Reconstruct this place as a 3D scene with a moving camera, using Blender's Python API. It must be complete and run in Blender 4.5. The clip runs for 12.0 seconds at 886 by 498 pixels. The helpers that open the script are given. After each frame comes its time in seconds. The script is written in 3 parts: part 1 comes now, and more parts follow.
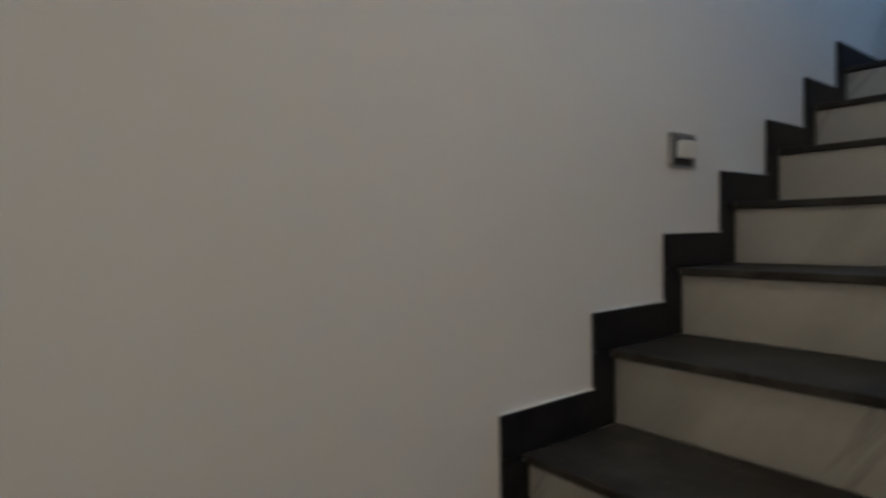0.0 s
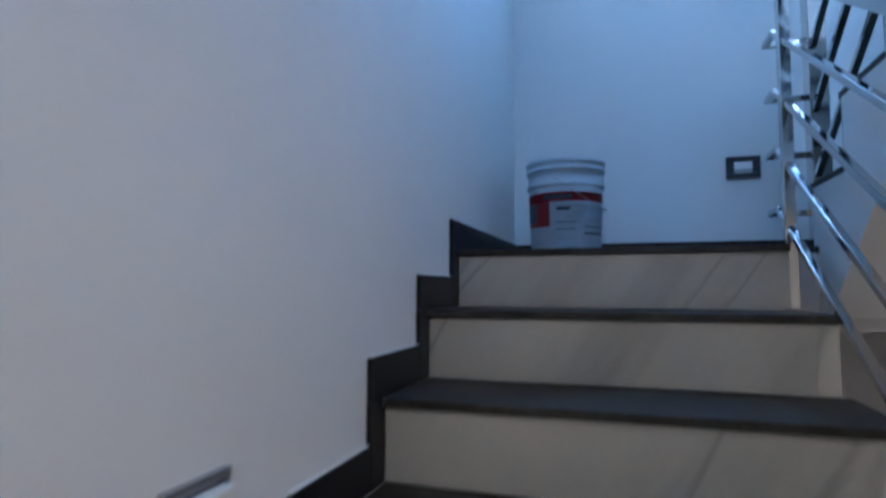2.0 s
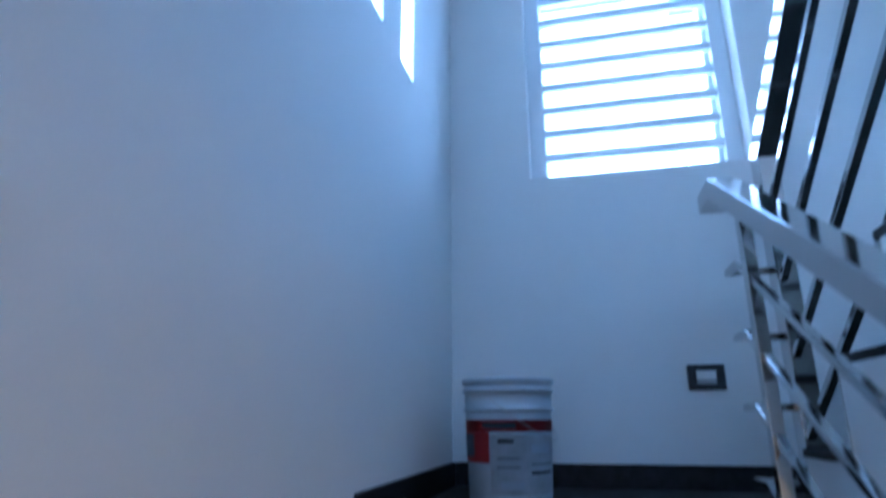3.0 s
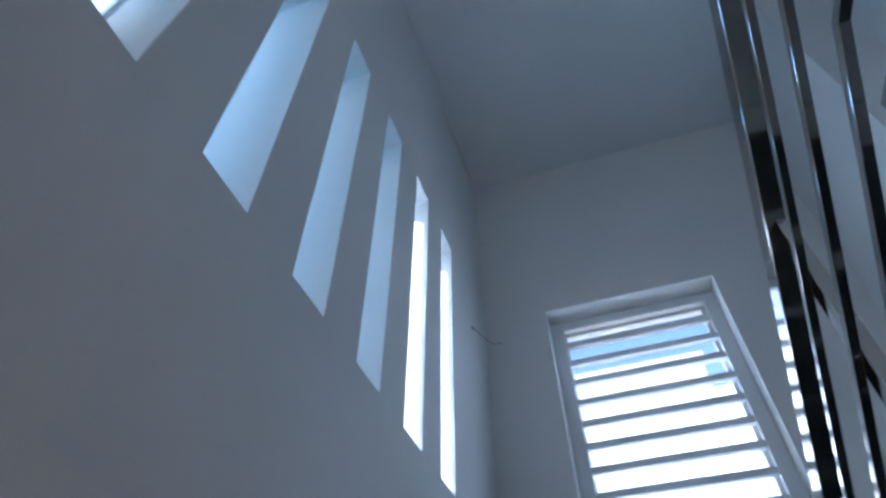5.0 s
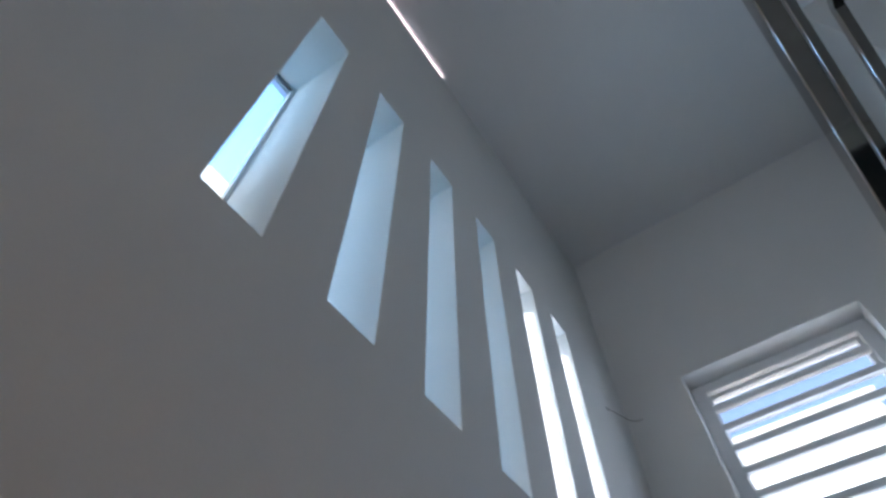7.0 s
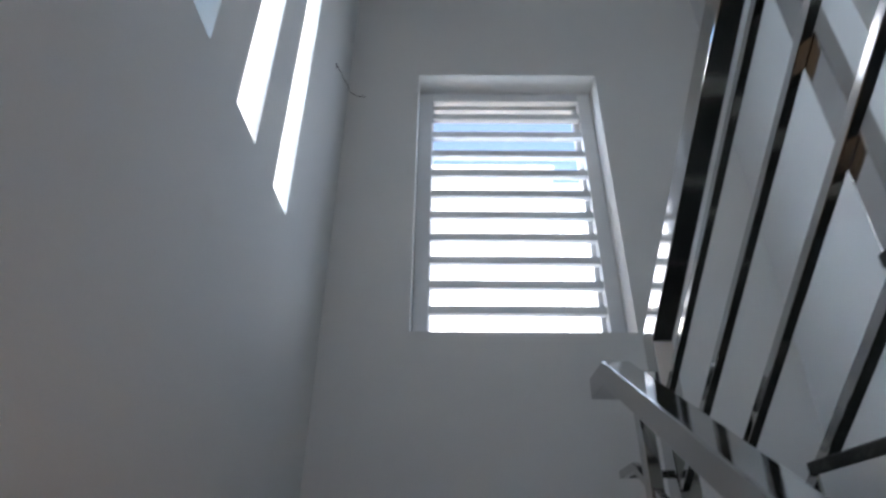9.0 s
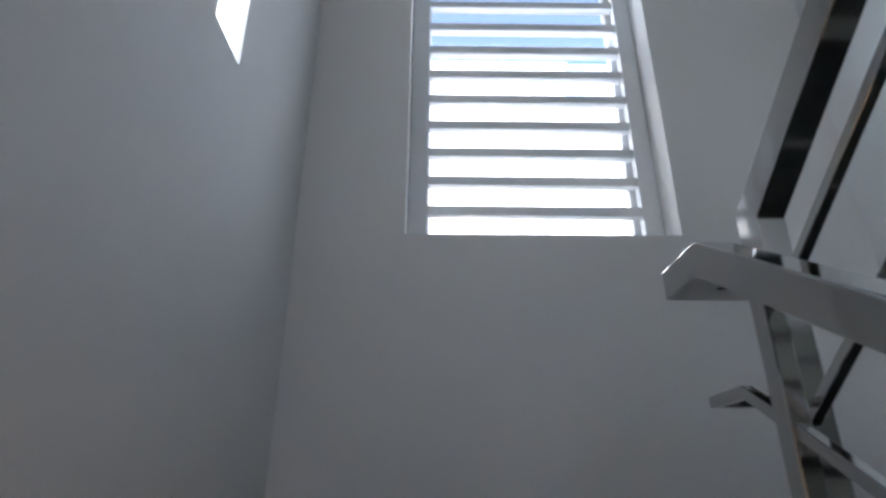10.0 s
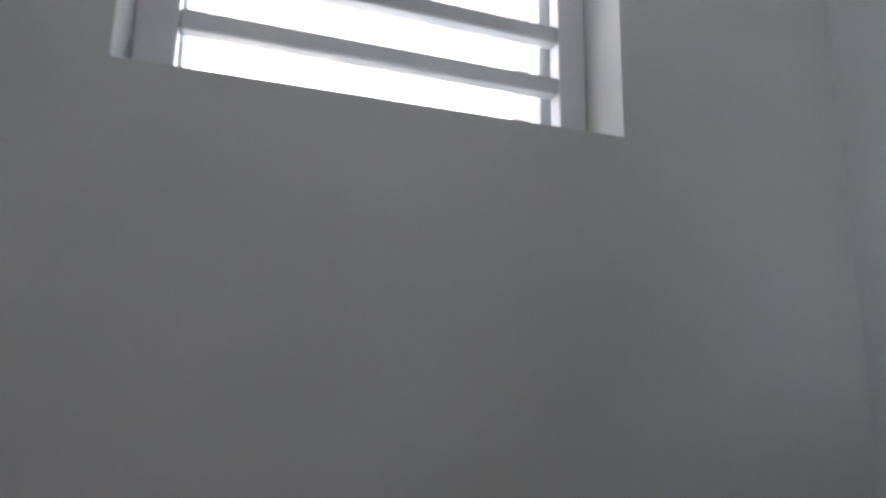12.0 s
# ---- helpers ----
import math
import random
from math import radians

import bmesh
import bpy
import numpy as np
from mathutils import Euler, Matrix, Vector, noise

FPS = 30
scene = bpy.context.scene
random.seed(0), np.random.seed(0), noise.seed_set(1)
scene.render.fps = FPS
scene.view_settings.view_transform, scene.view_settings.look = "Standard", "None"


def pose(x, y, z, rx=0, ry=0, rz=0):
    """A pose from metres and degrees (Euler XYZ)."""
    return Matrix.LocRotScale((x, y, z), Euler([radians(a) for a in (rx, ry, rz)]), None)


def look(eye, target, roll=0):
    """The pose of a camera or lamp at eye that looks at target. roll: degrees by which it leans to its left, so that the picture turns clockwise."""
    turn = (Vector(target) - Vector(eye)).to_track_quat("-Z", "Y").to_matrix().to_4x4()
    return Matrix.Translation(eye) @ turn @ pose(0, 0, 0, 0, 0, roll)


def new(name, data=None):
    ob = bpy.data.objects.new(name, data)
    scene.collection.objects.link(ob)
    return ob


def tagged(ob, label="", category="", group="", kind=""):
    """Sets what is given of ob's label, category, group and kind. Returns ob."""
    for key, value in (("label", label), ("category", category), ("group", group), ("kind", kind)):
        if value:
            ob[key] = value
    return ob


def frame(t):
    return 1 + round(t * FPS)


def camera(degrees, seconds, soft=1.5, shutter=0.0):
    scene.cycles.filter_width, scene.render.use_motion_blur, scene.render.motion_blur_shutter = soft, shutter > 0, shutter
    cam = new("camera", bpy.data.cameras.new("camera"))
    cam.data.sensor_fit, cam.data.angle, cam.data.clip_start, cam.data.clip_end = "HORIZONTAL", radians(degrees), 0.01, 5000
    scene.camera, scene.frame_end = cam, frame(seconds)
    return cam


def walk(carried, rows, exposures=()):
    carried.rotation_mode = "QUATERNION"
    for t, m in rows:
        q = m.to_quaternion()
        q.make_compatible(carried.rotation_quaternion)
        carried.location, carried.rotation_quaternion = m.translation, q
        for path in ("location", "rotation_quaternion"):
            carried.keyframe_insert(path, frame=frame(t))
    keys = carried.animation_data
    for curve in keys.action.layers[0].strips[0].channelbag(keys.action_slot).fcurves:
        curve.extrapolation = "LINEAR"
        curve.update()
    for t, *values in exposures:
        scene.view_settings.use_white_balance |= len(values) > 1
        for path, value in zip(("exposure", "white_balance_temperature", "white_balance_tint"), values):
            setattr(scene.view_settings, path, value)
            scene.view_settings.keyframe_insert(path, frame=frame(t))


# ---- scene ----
cam = camera(74.5, 12.0, soft=2.6, shutter=0.4)
PATH = [
    (0, (0.867, -2.665, 1.365), (-0.718, -1.447, 1.303), -1.0),
    (0.5, (0.658, -2.456, 1.438), (-0.446, -0.79, 1.383), -0.8),
    (1, (0.496, -2.298, 1.579), (-0.3, -0.464, 1.543), -0.1),
    (1.5, (0.481, -2.039, 1.688), (-0.196, -0.157, 1.709), 0.3),
    (2, (0.515, -1.793, 1.851), (-0.078, 0.112, 1.988), 0.1),
    (2.5, (0.483, -1.525, 2.007), (-0.014, 0.382, 2.349), -0.4),
    (3, (0.529, -1.467, 2.227), (0.109, 0.404, 2.797), -0.1),
    (3.5, (0.603, -1.491, 2.358), (0.233, 0.283, 3.204), 0.2),
    (3.7, (0.598, -1.524, 2.387), (0.264, 0.211, 3.324), -0.1),
    (5.3, (0.652, -1.668, 2.479), (0.171, -0.509, 4.036), -0.5),
    (5.5, (0.651, -1.672, 2.475), (0.136, -0.588, 4.075), -0.6),
    (6, (0.665, -1.707, 2.476), (0.074, -0.77, 4.141), -0.8),
    (6.5, (0.671, -1.738, 2.473), (0.029, -0.906, 4.175), -0.9),
    (7, (0.645, -1.718, 2.465), (0.023, -0.803, 4.131), -0.7),
    (7.5, (0.581, -1.643, 2.435), (0.175, -0.391, 3.941), -0.3),
    (7.7, (0.540, -1.610, 2.431), (0.240, -0.223, 3.842), -0.1),
    (9.3, (0.530, -1.109, 2.388), (0.526, 0.657, 3.327), 0.3),
    (9.5, (0.51, -1.018, 2.395), (0.508, 0.768, 3.295), 0.1),
    (10, (0.491, -0.757, 2.467), (0.51, 1.079, 3.261), 0.2),
    (10.5, (0.514, -0.521, 2.569), (0.596, 1.354, 3.262), 0.2),
    (11, (0.473, -0.308, 2.679), (0.672, 1.601, 3.244), 0.2),
    (11.5, (0.532, -0.088, 2.793), (0.943, 1.817, 3.245), 0.4),
    (12, (0.594, 0.088, 2.866), (1.246, 1.948, 3.205), 0.9),
]
STREAK_GLOW, WINDOW_W, UPPER_W, HALL_W, SLIT_W = 1.3, 2.0, 2.7, 2.65, 0.43
EXPOSURES = [(0.0, 2.55, 4300, 2), (1.0, 2.68, 4150, 4), (1.5, 2.92, 4000, 5), (2.0, 3.15, 3900, 7), (2.5, 3.14, 3850, 8), (3.0, 2.95, 3950, 9), (3.7, 2.2, 4250, 10), (5.3, 1.78, 5200, 12), (7.7, 1.9, 5950, 14), (9.3, 2.1, 6050, 15), (10.8, 2.22, 6100, 16), (12.0, 2.1, 6400, 18)]
walk(cam, [(t, look(eye, target, roll)) for t, eye, target, roll in PATH], EXPOSURES)

# ---- world, sun, lamps ----
world = bpy.data.worlds.new("world")
scene.world = world
world.use_nodes = True
wn = world.node_tree.nodes
sky = wn.new("ShaderNodeTexSky")
sky.sky_type, sky.sun_disc = "NISHITA", False
sky.dust_density = 4.0
SUN_WAY = Vector((0.75, 0.385, -0.40)).normalized()
sky.sun_elevation = math.asin(-SUN_WAY.z)
sky.sun_rotation = math.atan2(-SUN_WAY.x, -SUN_WAY.y)
world.node_tree.links.new(sky.outputs[0], wn["Background"].inputs[0])
wn["Background"].inputs[1].default_value = 0.15

sun = new("sun", bpy.data.lights.new("sun", "SUN"))
sun.data.energy, sun.data.angle, sun.data.color = 4.5, radians(0.5), (1.0, 0.95, 0.88)
sun.matrix_world = Matrix.Translation((-6, -9, 12)) @ SUN_WAY.to_track_quat("-Z", "Y").to_matrix().to_4x4()


def area_lamp(name, m, sx, sy, watts, color):
    lamp = new(name, bpy.data.lights.new(name, "AREA"))
    lamp.data.shape, lamp.data.size, lamp.data.size_y = "RECTANGLE", sx, sy
    lamp.data.energy, lamp.data.color = watts, color
    lamp.matrix_world = m
    return lamp


SKY_BLUE = (0.72, 0.86, 1.0)
# sky light in the window's opening and in the slits
area_lamp("sky_in_window", look((0.86, 1.34, 4.05), (0.86, 0.0, 3.7)), 0.84, 1.35, WINDOW_W, SKY_BLUE)
for i in range(6):
    area_lamp("sky_in_slit", look((-0.335, -1.491 + 0.3585 * i, 4.125), (0.0, -1.491 + 0.3585 * i, 4.125)), 0.15, 1.33, SLIT_W, (0.35, 0.77, 1.0))
# fill lamp added in the made-up south opening, brightening the walls from behind
area_lamp("south_fill", look((0.75, -6.30, 4.55), (0.95, 0.0, 4.4)), 1.2, 1.15, UPPER_W, SKY_BLUE)
# warm light of the hall, from two unseen panels placed to suit the walls
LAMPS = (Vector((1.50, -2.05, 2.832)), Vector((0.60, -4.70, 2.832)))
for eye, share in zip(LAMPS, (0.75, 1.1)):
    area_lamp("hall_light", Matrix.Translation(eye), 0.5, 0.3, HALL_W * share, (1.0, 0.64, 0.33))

# ---- helpers for meshes ----


def box(bm, lo, hi, bevel=0.0, rot=None):
    made = bmesh.ops.create_cube(bm, size=1.0)["verts"]
    size = [hi[i] - lo[i] for i in range(3)]
    mid = Vector([(hi[i] + lo[i]) / 2 for i in range(3)])
    for v in made:
        v.co = Vector([v.co[i] * size[i] for i in range(3)])
    if bevel:
        edges = list({e for v in made for e in v.link_edges})
        made = list(set(made) | set(bmesh.ops.bevel(bm, geom=edges, offset=bevel, segments=2, affect="EDGES", profile=0.5)["verts"]))
        made = [v for v in made if v.is_valid]
    for v in made:
        v.co = (rot @ v.co if rot else v.co) + mid
    return made


def lathe(bm, outline, centre, n=40):
    """A turned shape from (radius, height) pairs."""
    rings = []
    for r, z in outline:
        rings.append([bm.verts.new((centre[0] + r * math.cos(2 * math.pi * i / n), centre[1] + r * math.sin(2 * math.pi * i / n), centre[2] + z)) for i in range(n)])
    for a, b in zip(rings, rings[1:]):
        for i in range(n):
            f = bm.faces.new((a[i], a[(i + 1) % n], b[(i + 1) % n], b[i]))
            f.smooth = True
    return rings


def tube(bm, points, across, section, caps=True):
    """A square tube with mitred bends. across: the first section's side way; section: width along it, and height."""
    pts = [Vector(p) for p in points]
    way = (pts[1] - pts[0]).normalized()
    side = Vector(across).normalized()
    rise = way.cross(side).normalized()
    w, h = section[0] / 2, section[1] / 2
    ring = [pts[0] + side * a * w + rise * b * h for a, b in ((-1, -1), (1, -1), (1, 1), (-1, 1))]
    rings = [[bm.verts.new(p) for p in ring]]
    for i in range(1, len(pts)):
        d = (pts[i] - pts[i - 1]).normalized()
        normal = d if i == len(pts) - 1 else (d + (pts[i + 1] - pts[i]).normalized()).normalized()
        ring = [p + d * ((pts[i] - p).dot(normal) / d.dot(normal)) for p in ring]
        rings.append([bm.verts.new(p) for p in ring])
    for a, b in zip(rings, rings[1:]):
        for i in range(4):
            bm.faces.new((a[i], a[(i + 1) % 4], b[(i + 1) % 4], b[i]))
    if caps:
        bm.faces.new(rings[0][::-1])
        bm.faces.new(rings[-1])


def finish(name, bm, material, edge=0.0):
    bmesh.ops.recalc_face_normals(bm, faces=bm.faces[:])
    mesh = bpy.data.meshes.new(name)
    bm.to_mesh(mesh)
    bm.free()
    mesh.materials.append(material)
    ob = new(name, mesh)
    if edge:
        mod = ob.modifiers.new("edge", "BEVEL")
        mod.width, mod.segments, mod.limit_method, mod.angle_limit = edge, 2, "ANGLE", radians(30)
    return ob


def part(name, bm, material, parent, label="", edge=0.0):
    ob = finish(name, bm, material, edge)
    ob.parent = parent
    if label:
        tagged(ob, label)
    return ob


def thing(name, label, category, group="", place=(0, 0, 0)):
    ob = new(name)
    ob.empty_display_size = 0.05
    ob.location = place
    return tagged(ob, label, category, group)


def part_at(name, bm, material, parent, label="", edge=0.0):
    """A part whose mesh is written in world places, under a thing that stands elsewhere."""
    bmesh.ops.translate(bm, verts=bm.verts[:], vec=-parent.location)
    return part(name, bm, material, parent, label, edge)


def setting(ob, label, category):
    return tagged(ob, label, category, kind="structure")


def slab(name, lo, hi, material, label, category):
    bm = bmesh.new()
    box(bm, lo, hi)
    return setting(finish(name, bm, material), label, category)


def holed_wall(bm, axis, inner, outer, us, zs, holes):
    """A wall square to axis ('x' or 'y') between inner and outer, with rectangular holes (u0, u1, z0, z1) right through."""
    ucuts = sorted({*us, *(h[0] for h in holes), *(h[1] for h in holes)})
    zcuts = sorted({*zs, *(h[2] for h in holes), *(h[3] for h in holes)})

    def solid(i, j):
        if not (0 <= i < len(ucuts) - 1 and 0 <= j < len(zcuts) - 1):
            return False
        u, z = (ucuts[i] + ucuts[i + 1]) / 2, (zcuts[j] + zcuts[j + 1]) / 2
        return not any(h[0] < u < h[1] and h[2] < z < h[3] for h in holes)

    grid = {}

    def vert(d, i, j):
        if (d, i, j) not in grid:
            grid[d, i, j] = bm.verts.new((d, ucuts[i], zcuts[j]) if axis == "x" else (ucuts[i], d, zcuts[j]))
        return grid[d, i, j]

    for i in range(len(ucuts) - 1):
        for j in range(len(zcuts) - 1):
            if not solid(i, j):
                continue
            for d in (inner, outer):
                bm.faces.new([vert(d, *c) for c in ((i, j), (i + 1, j), (i + 1, j + 1), (i, j + 1))])
            for (di, dj), (a, b) in (((-1, 0), ((i, j), (i, j + 1))), ((1, 0), ((i + 1, j), (i + 1, j + 1))), ((0, -1), ((i, j), (i + 1, j))), ((0, 1), ((i, j + 1), (i + 1, j + 1)))):
                if not solid(i + di, j + dj):
                    bm.faces.new((vert(inner, *a), vert(inner, *b), vert(outer, *b), vert(outer, *a)))


# ---- materials ----


def material(name, color, rough=0.5, metal=0.0, spread=0.06, scale=6.0, fine=90.0, bump=0.05, rough_spread=0.08, distance=0.002):
    m = bpy.data.materials.new(name)
    m.use_nodes = True
    nt = m.node_tree
    b = nt.nodes["Principled BSDF"]
    co = nt.nodes.new("ShaderNodeTexCoord")
    geo = nt.nodes.new("ShaderNodeNewGeometry")
    big, small = nt.nodes.new("ShaderNodeTexNoise"), nt.nodes.new("ShaderNodeTexNoise")
    big.inputs["Scale"].default_value, big.inputs["Detail"].default_value = scale, 5
    small.inputs["Scale"].default_value, small.inputs["Detail"].default_value = fine, 4
    for n in (big, small):
        nt.links.new(geo.outputs["Position"], n.inputs["Vector"])
    ramp = nt.nodes.new("ShaderNodeValToRGB")
    lo = [max(0, c * (1 - spread)) for c in color]
    hi = [min(1, c * (1 + spread)) for c in color]
    ramp.color_ramp.elements[0].position, ramp.color_ramp.elements[1].position = 0.35, 0.65
    ramp.color_ramp.elements[0].color, ramp.color_ramp.elements[1].color = (*lo, 1), (*hi, 1)
    mix = nt.nodes.new("ShaderNodeMath")
    mix.operation = "MULTIPLY_ADD"
    mix.inputs[1].default_value, mix.inputs[2].default_value = 0.35, 0.0
    nt.links.new(small.outputs["Fac"], mix.inputs[0])
    add = nt.nodes.new("ShaderNodeMath")
    add.operation = "MULTIPLY_ADD"
    add.inputs[1].default_value = 0.65
    nt.links.new(big.outputs["Fac"], add.inputs[0])
    nt.links.new(mix.outputs[0], add.inputs[2])
    nt.links.new(add.outputs[0], ramp.inputs[0])
    nt.links.new(ramp.outputs[0], b.inputs["Base Color"])
    rr = nt.nodes.new("ShaderNodeMapRange")
    rr.inputs["To Min"].default_value, rr.inputs["To Max"].default_value = max(0.02, rough - rough_spread), min(1, rough + rough_spread)
    nt.links.new(big.outputs["Fac"], rr.inputs["Value"])
    nt.links.new(rr.outputs[0], b.inputs["Roughness"])
    b.inputs["Metallic"].default_value = metal
    if bump:
        bp = nt.nodes.new("ShaderNodeBump")
        bp.inputs["Strength"].default_value, bp.inputs["Distance"].default_value = bump, distance
        nt.links.new(small.outputs["Fac"], bp.inputs["Height"])
        nt.links.new(bp.outputs[0], b.inputs["Normal"])
    return m


def marble(name, base, vein):
    """Cream stone with soft grey bands and a few thin dark veins, all leaning the same way; each piece is cut from another spot."""
    m = material(name, base, rough=0.24, spread=0.05, scale=5, fine=60, bump=0.02)
    nt = m.node_tree
    b = nt.nodes["Principled BSDF"]
    out = b.inputs["Base Color"].links[0].from_socket
    geo = nt.nodes.new("ShaderNodeNewGeometry")
    info = nt.nodes.new("ShaderNodeObjectInfo")
    scale = nt.nodes.new("ShaderNodeVectorMath")
    scale.operation = "SCALE"
    scale.inputs[0].default_value = (7.0, 3.0, 5.0)
    nt.links.new(info.outputs["Random"], scale.inputs["Scale"])
    shift = nt.nodes.new("ShaderNodeVectorMath")
    nt.links.new(geo.outputs["Position"], shift.inputs[0])
    nt.links.new(scale.outputs[0], shift.inputs[1])
    turn = nt.nodes.new("ShaderNodeVectorRotate")
    turn.rotation_type = "Y_AXIS"
    turn.inputs["Angle"].default_value = radians(-33)
    nt.links.new(shift.outputs[0], turn.inputs["Vector"])
    for stretch, size, lo, hi, amount in (((2.6, 1.0, 0.42), 2.0, 0.50, 0.78, 0.50), ((4.5, 1.0, 0.9), 1.2, 0.55, 0.80, 0.22), ((1.5, 1.0, 0.16), 1.7, 0.0, 0.012, 0.8)):
        flat = nt.nodes.new("ShaderNodeVectorMath")
        flat.operation = "MULTIPLY"
        flat.inputs[1].default_value = stretch
        nt.links.new(turn.outputs[0], flat.inputs[0])
        noise = nt.nodes.new("ShaderNodeTexNoise")
        noise.inputs["Scale"].default_value, noise.inputs["Detail"].default_value = size, 5
        noise.inputs["Distortion"].default_value = 0.35
        nt.links.new(flat.outputs[0], noise.inputs["Vector"])
        value = noise.outputs["Fac"]
        fac = nt.nodes.new("ShaderNodeMapRange")
        fac.inputs["From Min"].default_value, fac.inputs["From Max"].default_value = lo, hi
        fac.inputs["To Max"].default_value = amount
        if hi < 0.1:
            # thin veins: where the noise crosses its middle
            away = nt.nodes.new("ShaderNodeMath")
            away.operation = "SUBTRACT"
            away.inputs[1].default_value = 0.56
            nt.links.new(value, away.inputs[0])
            near = nt.nodes.new("ShaderNodeMath")
            near.operation = "ABSOLUTE"
            nt.links.new(away.outputs[0], near.inputs[0])
            value = near.outputs[0]
            fac.inputs["To Min"].default_value, fac.inputs["To Max"].default_value = amount * 0.6, 0.0
        nt.links.new(value, fac.inputs["Value"])
        mixer = nt.nodes.new("ShaderNodeMix")
        mixer.data_type = "RGBA"
        colour_in = [s for s in mixer.inputs if s.type == "RGBA"]
        colour_in[1].default_value = (*vein, 1)
        nt.links.new(fac.outputs[0], mixer.inputs[0])
        nt.links.new(out, colour_in[0])
        out = [s for s in mixer.outputs if s.type == "RGBA"][0]
    nt.links.new(out, b.inputs["Base Color"])
    return m


PLASTER = material("white_plaster", (0.74, 0.73, 0.71), 0.75, spread=0.025, scale=1.7, fine=160, bump=0.12, distance=0.0015)
CEILING = material("ceiling_paint", (0.78, 0.78, 0.78), 0.8, spread=0.02, scale=1.5, fine=120, bump=0.08)
OUTSIDE = material("outer_render", (0.78, 0.78, 0.77), 0.85, spread=0.04, scale=2, fine=70, bump=0.2)
GRANITE = material("black_granite", (0.013, 0.013, 0.015), 0.42, spread=0.5, scale=30, fine=240, bump=0.06)
TREAD = material("dark_tread_stone", (0.032, 0.030, 0.026), 0.56, spread=0.5, scale=14, fine=200, bump=0.12, rough_spread=0.15)


def dusty(m, dust, amount):
    """Pale dust lying in loose drifts and specks on a dark stone."""
    nt = m.node_tree
    b = nt.nodes["Principled BSDF"]
    old = b.inputs["Base Color"].links[0].from_socket
    geo = nt.nodes.new("ShaderNodeNewGeometry")
    drift, speck = nt.nodes.new("ShaderNodeTexNoise"), nt.nodes.new("ShaderNodeTexNoise")
    drift.inputs["Scale"].default_value, drift.inputs["Detail"].default_value = 7.0, 6
    speck.inputs["Scale"].default_value, speck.inputs["Detail"].default_value = 55.0, 3
    facs = []
    for noise, lo, hi in ((drift, 0.48, 0.72), (speck, 0.60, 0.74)):
        nt.links.new(geo.outputs["Position"], noise.inputs["Vector"])
        fac = nt.nodes.new("ShaderNodeMapRange")
        fac.inputs["From Min"].default_value, fac.inputs["From Max"].default_value = lo, hi
        fac.inputs["To Max"].default_value = amount
        nt.links.new(noise.outputs["Fac"], fac.inputs["Value"])
        facs.append(fac.outputs[0])
    both = nt.nodes.new("ShaderNodeMath")
    both.operation, both.use_clamp = "ADD", True
    for i in (0, 1):
        nt.links.new(facs[i], both.inputs[i])
    mixer = nt.nodes.new("ShaderNodeMix")
    mixer.data_type = "RGBA"
    colour_in = [s for s in mixer.inputs if s.type == "RGBA"]
    colour_in[1].default_value = (*dust, 1)
    nt.links.new(both.outputs[0], mixer.inputs[0])
    nt.links.new(old, colour_in[0])
    nt.links.new([s for s in mixer.outputs if s.type == "RGBA"][0], b.inputs["Base Color"])


dusty(TREAD, (0.20, 0.19, 0.165), 0.16)
MARBLE = marble("riser_marble", (0.42, 0.405, 0.35), (0.19, 0.185, 0.165))
STEEL = material("polished_steel", (0.53, 0.525, 0.515), 0.09, 1.0, spread=0.03, scale=9, fine=180, bump=0.01, rough_spread=0.05)
WHITE_METAL = material("white_lacquer", (0.80, 0.81, 0.82), 0.35, spread=0.02, scale=8, fine=150, bump=0.03)
WHITE_PLASTIC = material("white_plastic", (0.80, 0.80, 0.78), 0.35, spread=0.02, scale=20, fine=200, bump=0.01)
BLACK_PLASTIC = material("black_plastic", (0.018, 0.018, 0.02), 0.35, spread=0.2, scale=30, fine=300, bump=0.03)
GREY_METAL = material("grey_metal", (0.42, 0.42, 0.43), 0.35, 0.9, spread=0.08, scale=20, fine=200, bump=0.03)
DARK_METAL = material("dark_metal", (0.07, 0.07, 0.075), 0.4, 0.6, spread=0.1, scale=20, fine=200, bump=0.03)
BUCKET = material("bucket_plastic", (0.44, 0.50, 0.57), 0.45, spread=0.06, scale=9, fine=120, bump=0.05)
LABEL_RED = material("red_label", (0.33, 0.022, 0.025), 0.4, spread=0.12, scale=18, fine=150, bump=0.02)
LABEL_PALE = material("pale_label", (0.42, 0.45, 0.49), 0.45, spread=0.15, scale=22, fine=130, bump=0.02)
LABEL_DARK = material("label_print", (0.10, 0.11, 0.14), 0.5, spread=0.1, scale=20, fine=100, bump=0)
FLOOR = material("hall_floor_tile", (0.30, 0.28, 0.25), 0.25, spread=0.06, scale=3, fine=80, bump=0.02)
GROUND = material("dry_ground", (0.42, 0.39, 0.33), 0.9, spread=0.25, scale=0.4, fine=9, bump=0.4, distance=0.03)
LEAF = material("leaves", (0.05, 0.10, 0.03), 0.55, spread=0.35, scale=3, fine=30, bump=0.05)
BARK = material("bark", (0.13, 0.10, 0.075), 0.9, spread=0.3, scale=12, fine=60, bump=0.5, distance=0.01)
WIRE = material("wire_sheath", (0.10, 0.06, 0.05), 0.5, spread=0.2, scale=40, fine=200, bump=0)

for m, level in ((GRANITE, 0.2), (TREAD, 0.16)):
    m.node_tree.nodes["Principled BSDF"].inputs["Specular IOR Level"].default_value = level

